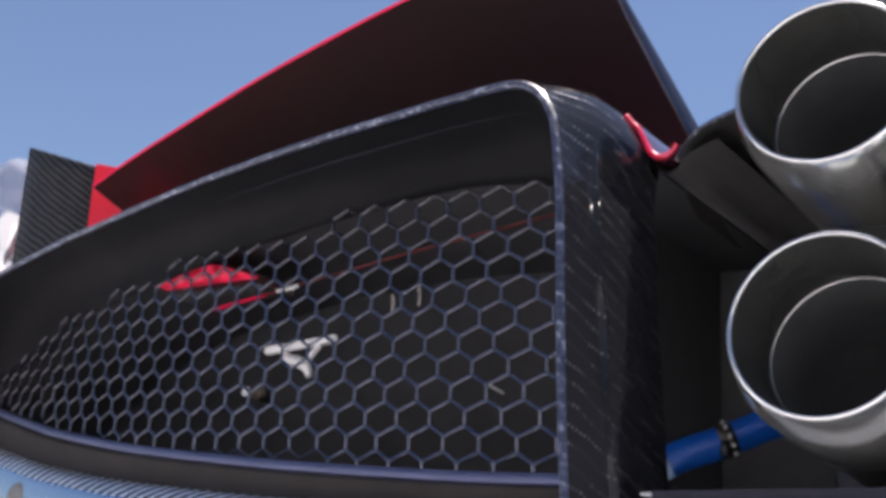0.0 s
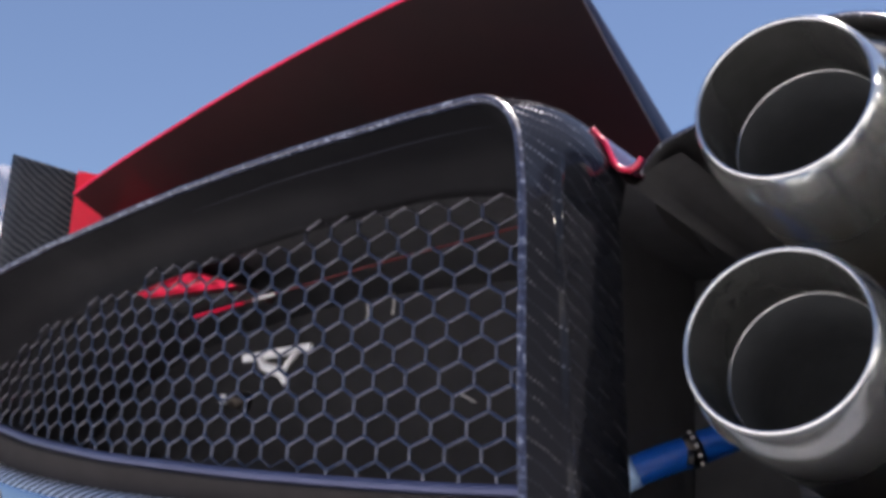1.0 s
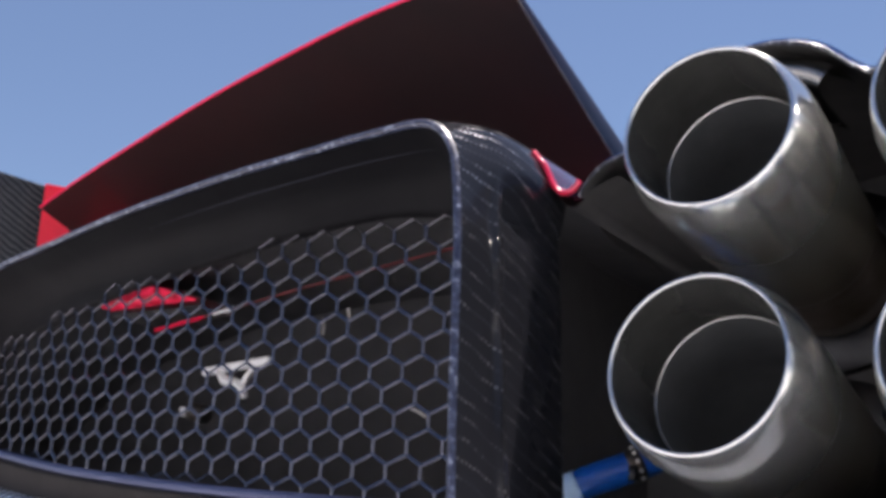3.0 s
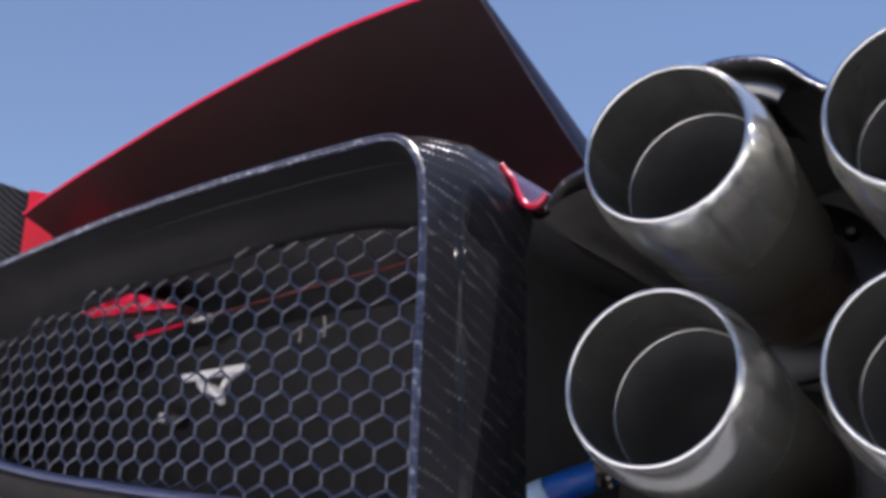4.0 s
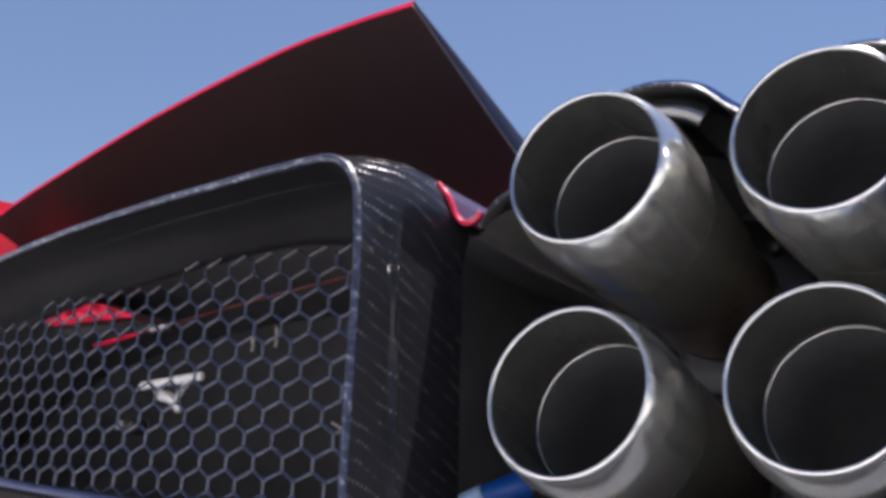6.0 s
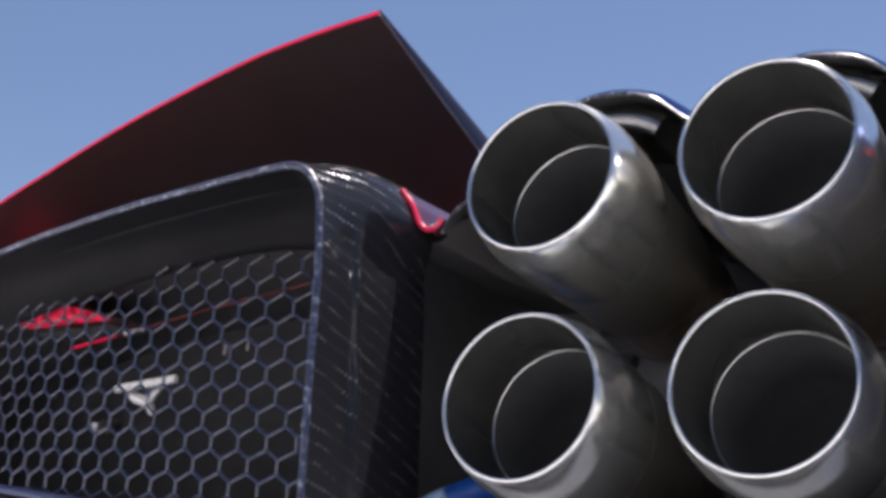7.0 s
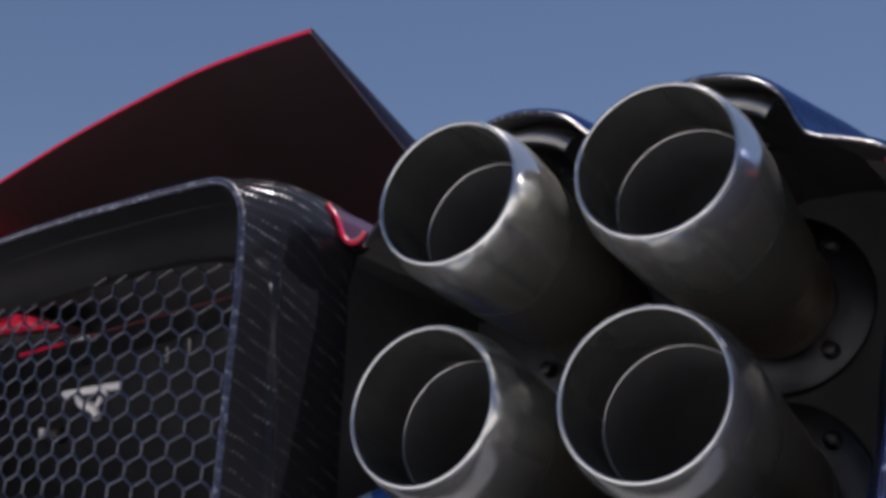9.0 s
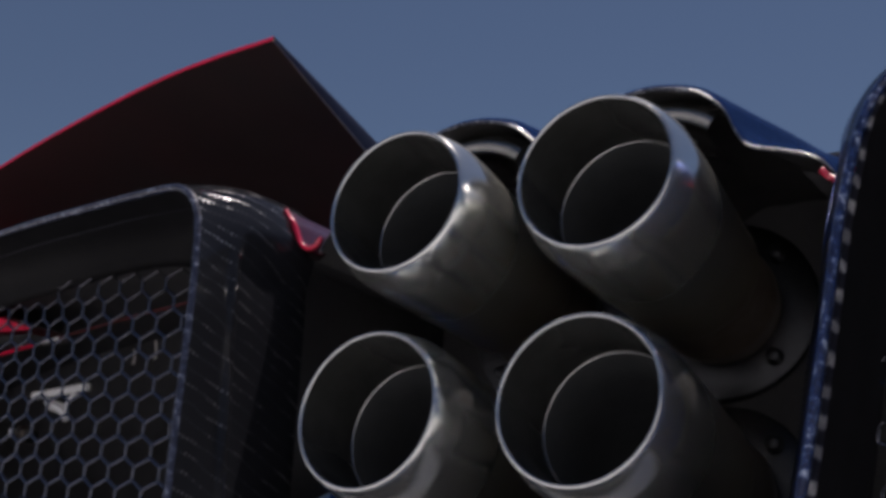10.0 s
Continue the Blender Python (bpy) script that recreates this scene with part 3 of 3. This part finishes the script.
# ---- red body in the gaps beside the cover ----
for s in (-1, 1):
    deck = thing("body_deck", "glossy red painted body deck folded down between vent and engine cover", "body panel", "rear body deck")
    v = [(-0.2170, 0.9010), (-0.2125, 0.8950), (-0.2078, 0.8895), (-0.2005, 0.8744), (-0.1930, 0.8693), (-0.1865, 0.8712), (-0.1825, 0.8760)]
    line = spline([(x, 0, z) for x, z in v], 60)
    rings = [[p + Vector((0, y, dz)) for p in line] for y, dz in ((0.088, -0.0014), (0.0790, -0.0014), (0.0768, -0.0008), (0.0770, 0.0003), (0.0785, 0.0009), (0.10, 0.0012), (0.16, 0.0016), (0.30, 0.002), (0.6, 0.002))]
    b = loft(rings)
    if s > 0:
        bmesh.ops.translate(b, verts=b.verts, vec=(0.0075, -0.004, -0.0025))
    # the fold's shade is in its dark red
    part("fold", mirrored(b) if s > 0 else b, RED_SHADED, deck, "red lacquered fold, coloured dark for its shade")
    b = tube([p + (Vector((0.0075, 0.0724, -0.0019)) if s > 0 else Vector((0, 0.0764, 0.0006))) for p in line], 0.0019, 10)
    part("fold_edge", mirrored(b) if s > 0 else b, RED_EDGE, deck, "bright rolled red edge")
    under = spline([(x, 0, z) for x, z in v + [(-0.176, 0.8810), (-0.160, 0.8860)]], 70)
    b = loft([[p + Vector((0, y, -0.006)) for p in under] for y in (0.086, 0.2, 0.42)])
    part("lining", mirrored(b) if s > 0 else b, LINING, deck, "black underside lining")
    top = [(-0.2330, 0.9065), (-0.30, 0.909), (-0.50, 0.923), (-0.66, 0.918), (-0.81, 0.897), (-0.89, 0.875), (-0.96, 0.840), (-1.02, 0.795), (-1.07, 0.74)]
    line = spline([(x, 0, z) for x, z in top], 40)
    inner, outer = [p for p in line if p.x > -0.66], [p for p in line if p.x <= -0.63]
    for row, reach, title, paint in ((inner, 0.42, "inner_shelf", CARBON_SKY_TINT), (outer, 0.42, "outer_shelf", RED)):
        b = loft([[p + Vector((0, shelf_y(p.x, p.z) + y, dz)) for p in row] for y, dz in ((0.06, -0.012), (0.065, -0.006), (0.12, 0.0), (reach, 0.0))])
        part(title, mirrored(b) if s > 0 else b, paint, deck)
        b = loft([[p + Vector((0, shelf_y(p.x, p.z) + y, dz)) for p in row] for y, dz in ((0.06, -0.014), (0.065, -0.014), (0.12, -0.012), (reach, -0.012))])
        part(title + "_lining", mirrored(b) if s > 0 else b, DUCT, deck, "black underside lining")

# ---- wing on the driver side ----
CHORD = Vector((-0.1231, 0.9778, -0.1695))
wing = thing("rear_wing", "dark red carbon rear wing with a bright red trailing edge", "wing")
edge = spline([(-0.869, 0.0, 0.9935), (-0.820, 0.0, 1.0050), (-0.740, 0.0, 1.0200), (-0.585, 0.0, 1.0445), (-0.430, 0.0, 1.0595), (-0.340, 0.0, 1.0610), (-0.260, 0.0, 1.0575)], 60)
edge = [Vector((p.x, 0.094 + 0.175 * (-0.26 - p.x), p.z)) for p in edge]
lower, upper = [], []
for c in (0.0, 0.004, 0.02, 0.06, 0.12, 0.20, 0.30, 0.42):
    thick = 0.0022 + 0.105 * c - 0.10 * c * c
    lower.append([p + CHORD * c + Vector((0, 0, -thick * 0.5 - 0.0008)) for p in edge])
    upper.append([p + CHORD * c + Vector((0, 0, thick * 0.5)) for p in edge])
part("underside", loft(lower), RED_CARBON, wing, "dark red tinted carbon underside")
part("top", loft(upper), RED, wing)
rounded = [[p + Vector((0, dy, dz)) for p in edge] for dy, dz in ((0.0, -0.0022), (-0.0012, -0.0012), (-0.0012, 0.0002), (0.0, 0.0008))]
part("trailing_edge", loft(rounded), RED_SATIN, wing)
part("end_cap", loft([[r[-1] for r in lower], [r[-1] + Vector((0.0014, 0, 0.3 * (u[-1].z - r[-1].z))) for r, u in zip(lower, upper)], [u[-1] for u in upper]]), END_FACE, wing, "dark end face, tinted blue for the sky's reflection")
part("end_bead", tube([r[-1] + Vector((-0.0006, 0, -0.0002)) for r in lower], 0.0009, 8), BROWNED, wing, "thin tan bead along the end")

# ---- outboard end of the wing ----
stay = thing("wing_stay", "bright red painted stay at the wing's outer end", "wing stay")
rings = [[Vector(p) for p in ((-0.936, 0.262, z0), (-0.925, 0.246, z0 + 0.001), (-0.884, 0.252, z0 - 0.010), (-0.884, 0.268, z0 - 0.010))]
         for z0 in (0.90, 0.95, 1.00, 1.038, 1.0405)]
part("post", loft(rings, closed=True, caps=True), RED, stay, smooth=False)

plate = thing("end_plate", "matt carbon fibre end plate beside the wing", "end plate")
rings = []
for x, dy in ((-0.930, 0.005), (-0.930, 0.003), (-0.933, 0.0), (-0.96, -0.002), (-0.99, -0.003), (-1.02, -0.002), (-1.047, 0.0), (-1.050, 0.003), (-1.050, 0.005)):
    top = 1.0405 + (-0.93 - x) * 0.36
    column = [Vector((x, 0.250 + dy, z)) for z in np.linspace(0.86, top - 0.002, 14)]
    rings.append(column + [Vector((x, 0.2515 + dy, top)), Vector((x, 0.2535 + dy, top - 0.001))])
part("plate", loft(rings), CARBON_PLATE, plate)

cover = thing("silver_cover", "crumpled shiny silver cover beside the end plate", "cover")
rings = []
for i in range(37):
    ph = math.pi * (0.03 + 0.94 * i / 36)
    row = []
    for k in range(48):
        th = 2 * math.pi * k / 48
        dent = 1 + 0.07 * math.sin(5 * th + 4 * ph) + 0.05 * math.sin(9 * ph - 3 * th) + 0.03 * math.sin(14 * th + 11 * ph)
        row.append(Vector((-1.112 + 0.060 * dent * math.sin(ph) * math.cos(th), 0.285 + 0.040 * dent * math.sin(ph) * math.sin(th), 0.985 + 0.105 * math.cos(ph))))
    rings.append(row)
part("shell", loft(rings, closed=True, caps=True), SILVER, cover)

# ---- engine bay ----
bay = tagged(part("bay_wall", box((-0.31, 0.42, 0.45), (0.31, 0.44, 1.02), 0.004), BAY, smooth=False), "black wall at the back of the engine bay", "wall", kind="structure")
tray = tagged(part("bay_tray", box((-0.174, -0.020, 0.612), (0.174, 0.42, 0.657), 0.014), TRAY, smooth=False), "glossy dark tray under the exhaust tips", "tray", kind="structure")
# added out of view: gives the lower pipes a bright patch to mirror
tagged(part("bounce_strip", box((-0.172, 0.006, 0.6560), (0.172, 0.034, 0.6576), 0.0004), WHITE, smooth=False), "hidden white strip added on the tray to brighten the exhaust tips' undersides", "trim", kind="structure")
for s in (-1, 1):
    def across(x0, x1, y0, y1, z0, z1):
        return box((min(s * x0, s * x1), y0, z0), (max(s * x0, s * x1), y1, z1), 0.003)
    tagged(part("duct_wall", across(0.31, 1.08, 0.40, 0.42, 0.50, 0.93), DUCT, smooth=False), "black wall at the back of the vent duct", "wall", kind="structure")
    tagged(part("duct_floor", across(0.24, 1.08, 0.10, 0.40, 0.60, 0.615), DUCT, smooth=False), "black floor of the vent duct", "floor", kind="structure")
    tagged(part("duct_end", across(1.06, 1.08, 0.16, 0.40, 0.615, 0.90), DUCT, smooth=False), "black end wall of the vent duct", "wall", kind="structure")
    tagged(part("duct_side", across(0.292, 0.305, 0.160, 0.42, 0.60, 0.900), BAY, smooth=False), "black wall between vent duct and engine bay", "wall", kind="structure")

rings = []
for y, wide, top in ((0.47, 0.60, 0.62), (0.475, 0.95, 0.89), (0.60, 0.985, 0.92), (1.00, 0.99, 1.00), (1.50, 0.985, 1.09), (2.10, 0.97, 1.11), (2.70, 0.96, 1.02), (3.20, 0.95, 0.84), (3.80, 0.91, 0.66), (4.15, 0.80, 0.52), (4.25, 0.40, 0.40)):
    low, ring = 0.16, []
    for k in range(48):
        a = 2 * math.pi * k / 48
        cx, cz = math.cos(a), math.sin(a)
        ring.append(Vector((wide * math.copysign(abs(cx) ** 0.45, cx), y, (top + low) / 2 + (top - low) / 2 * math.copysign(abs(cz) ** 0.6, cz))))
    rings.append(ring)
hull = loft(rings, closed=True, caps=True)
tagged(part("body_shell", hull, DULL_RED), "plain red body of the car ahead of the engine bay", "car body", kind="structure")
tagged(part("bumper_wall", box((-0.92, 0.09, 0.22), (0.92, 0.46, 0.58), 0.03), BLACK, smooth=False), "plain black lower bumper", "bumper", kind="structure")

# ---- seen through the grille ----
# a red inner panel; emission stands in for the light falling on it
glow_panel = Nodes("glowing_red_panel")
glow_panel.value("Base Color", (0.45, 0.01, 0.03, 1))
glow_panel.value("Roughness", 0.25)
glow_panel.value("Emission Color", (1.0, 0.045, 0.12, 1))
glow = glow_panel.ramp(glow_panel.noise(90, 3), [(0.40, (0, 0, 0)), (0.62, (1, 1, 1))])
glow_panel.link(glow_panel.span(glow, 0.04, 0.26), glow_panel.shader.inputs["Emission Strength"])
tail = thing("red_inner_panel", "red inner panel behind the grille, its brightness put in as glow", "tail light")
arc = spline([(-0.757, 0.200, 0.8770), (-0.724, 0.200, 0.8855), (-0.692, 0.200, 0.8900), (-0.664, 0.200, 0.8830), (-0.643, 0.200, 0.8760)], 24)
rings = [[p + Vector((0, 0.012, 0)) for p in arc], arc, [Vector((p.x, 0.197, p.z * 0.45 + 0.8765 * 0.55)) for p in arc], [Vector((p.x, 0.200, min(p.z, 0.8762))) for p in arc], [Vector((p.x, 0.212, min(p.z, 0.8755))) for p in arc]]
part("glow_panel", loft(rings), glow_panel.mat, tail)
housing = [[p + Vector((0, y, 0.003)) for p in arc] for y in (0.013, 0.06)] + [[Vector((p.x, p.y + y, 0.871)) for p in arc] for y in (0.06, 0.013)]
part("housing", loft(housing), BLACK, tail)
rail = thing("inner_rail", "thin red painted rail inside the vent duct", "rail")
pts = spline([(-0.680, 0.200, 0.8475), (-0.584, 0.200, 0.8600), (-0.484, 0.200, 0.8733), (-0.337, 0.200, 0.8896)], 30)
part("rod", tube(pts, 0.0011, 10), DULL_RED, rail)
# light on the rail's left end, painted in white and brighter red
part("lit_stretch", tube(pts[6:9], 0.0018, 10), WHITE, rail, "white stretch for the highlight on the rail")
part("lit_end", tube(pts[:6], 0.0019, 10), RED_SATIN, rail, "end of the rail in a brighter red for the light on it")

bracket = thing("white_bracket", "small white metal bracket behind the grille", "bracket")
b = box((-0.0385, 0.0, -0.0033), (0.0385, 0.006, 0.0033), 0.0010)
bmesh.ops.rotate(b, verts=b.verts, cent=(0, 0, 0), matrix=Matrix.Rotation(radians(-4), 3, "Y"))
bmesh.ops.translate(b, verts=b.verts, vec=(-0.5885, 0.210, 0.8105))
part("bar", b, WHITE, bracket, smooth=False)
hook = spline([(-0.606, 0.2115, 0.8070), (-0.598, 0.2105, 0.7985), (-0.586, 0.2100, 0.7950), (-0.578, 0.2105, 0.7900), (-0.5745, 0.2115, 0.7820)], 20)
part("hook", tube(hook, [0.0030 + 0.0022 * math.sin(math.pi * k / 19) for k in range(20)], 12), WHITE, bracket, "bright curved hook")
web = spline([(-0.566, 0.2115, 0.8080), (-0.573, 0.2110, 0.8010), (-0.578, 0.2110, 0.7930)], 10)
part("web", tube(web, 0.0026, 10), WHITE, bracket)

for points, title in ((((-0.4590, 0.2, 0.8480), (-0.4578, 0.2, 0.8304)), "long"), (((-0.4847, 0.2, 0.8415), (-0.4837, 0.2, 0.8282)), "short"), (((-0.3915, 0.2, 0.7630), (-0.3761, 0.2, 0.7550)), "slanted")):
    clip = thing("wire_clip", title + " thin bright metal clip inside the vent duct", "clip", "clips in the duct")
    run = [Vector(points[0]).lerp(Vector(points[1]), k / 6) + Vector((0, 0.0015 * math.sin(math.pi * k / 6), 0)) for k in range(7)]
    part("wire", tube(run, 0.0011, 8), CLIP, clip)
sensor = thing("sensor_plug", "small pale plug on a dark socket behind the grille", "plug")
part("pin", tube([(-0.634, 0.200, 0.7670), (-0.634, 0.200, 0.7745)], 0.0030, 12), WHITE, sensor)
part("socket", tube([(-0.6190, 0.196, 0.7695), (-0.6190, 0.212, 0.7695)], [0.0075, 0.0085], 18), DARK_METAL, sensor, "dark round socket")

sensor = thing("parking_sensor", "dark round parking sensor set in the polished lower lip", "sensor")
prof = [(0.0002, -0.0050), (0.0090, -0.0046), (0.0125, -0.0034), (0.0140, -0.0010), (0.0145, 0.0060)]
part("dome", lathe(prof, (-0.8210, 0.1275, 0.6740), 32), BLACK, sensor)

# ---- coolant hose with its clamp ----
hose = thing("coolant_hose", "blue silicone hose with a dark worm clamp beside the exhaust", "hose")
line = spline([(-0.285, 0.183, 0.677), (-0.239, 0.195, 0.701), (-0.208, 0.210, 0.7145), (-0.176, 0.230, 0.730), (-0.126, 0.260, 0.745)], 60)
part("tube", tube(line, 0.0110, 28), BLUE, hose)
band = [p for p in line if p.x < -0.2376]
part("band", tube(band, 0.0115, 28), PALE_BLUE, hose, "pale blue band")
near = [i for i, p in enumerate(line) if -0.2125 < p.x < -0.2020]
clamp = part("clamp", tube([line[i] for i in near], 0.0120, 28), DARK_METAL, hose, "dark worm clamp")
mid = line[near[len(near) // 2]]
along = (line[near[-1]] - line[near[0]]).normalized()
side_a = along.cross(Vector((0, 0, 1))).normalized()
side_b = along.cross(side_a)
for k in range(5):
    ang = radians(-70 + 32 * k)
    way = (-side_a if side_a.y > 0 else side_a) * math.cos(ang) + side_b * math.sin(ang)
    at = mid + way * 0.0114
    part("clamp_tooth", tube([at, at + way * 0.0022], 0.0014, 8), CLIP, clamp, "worn metal tooth")
screw_at = mid + Vector((0.002, -0.0105, -0.007))
part("clamp_screw", tube([screw_at + Vector((0, 0, -0.005)), screw_at + Vector((0, 0, 0.005))], 0.0034, 12), FLANGE_METAL, clamp)
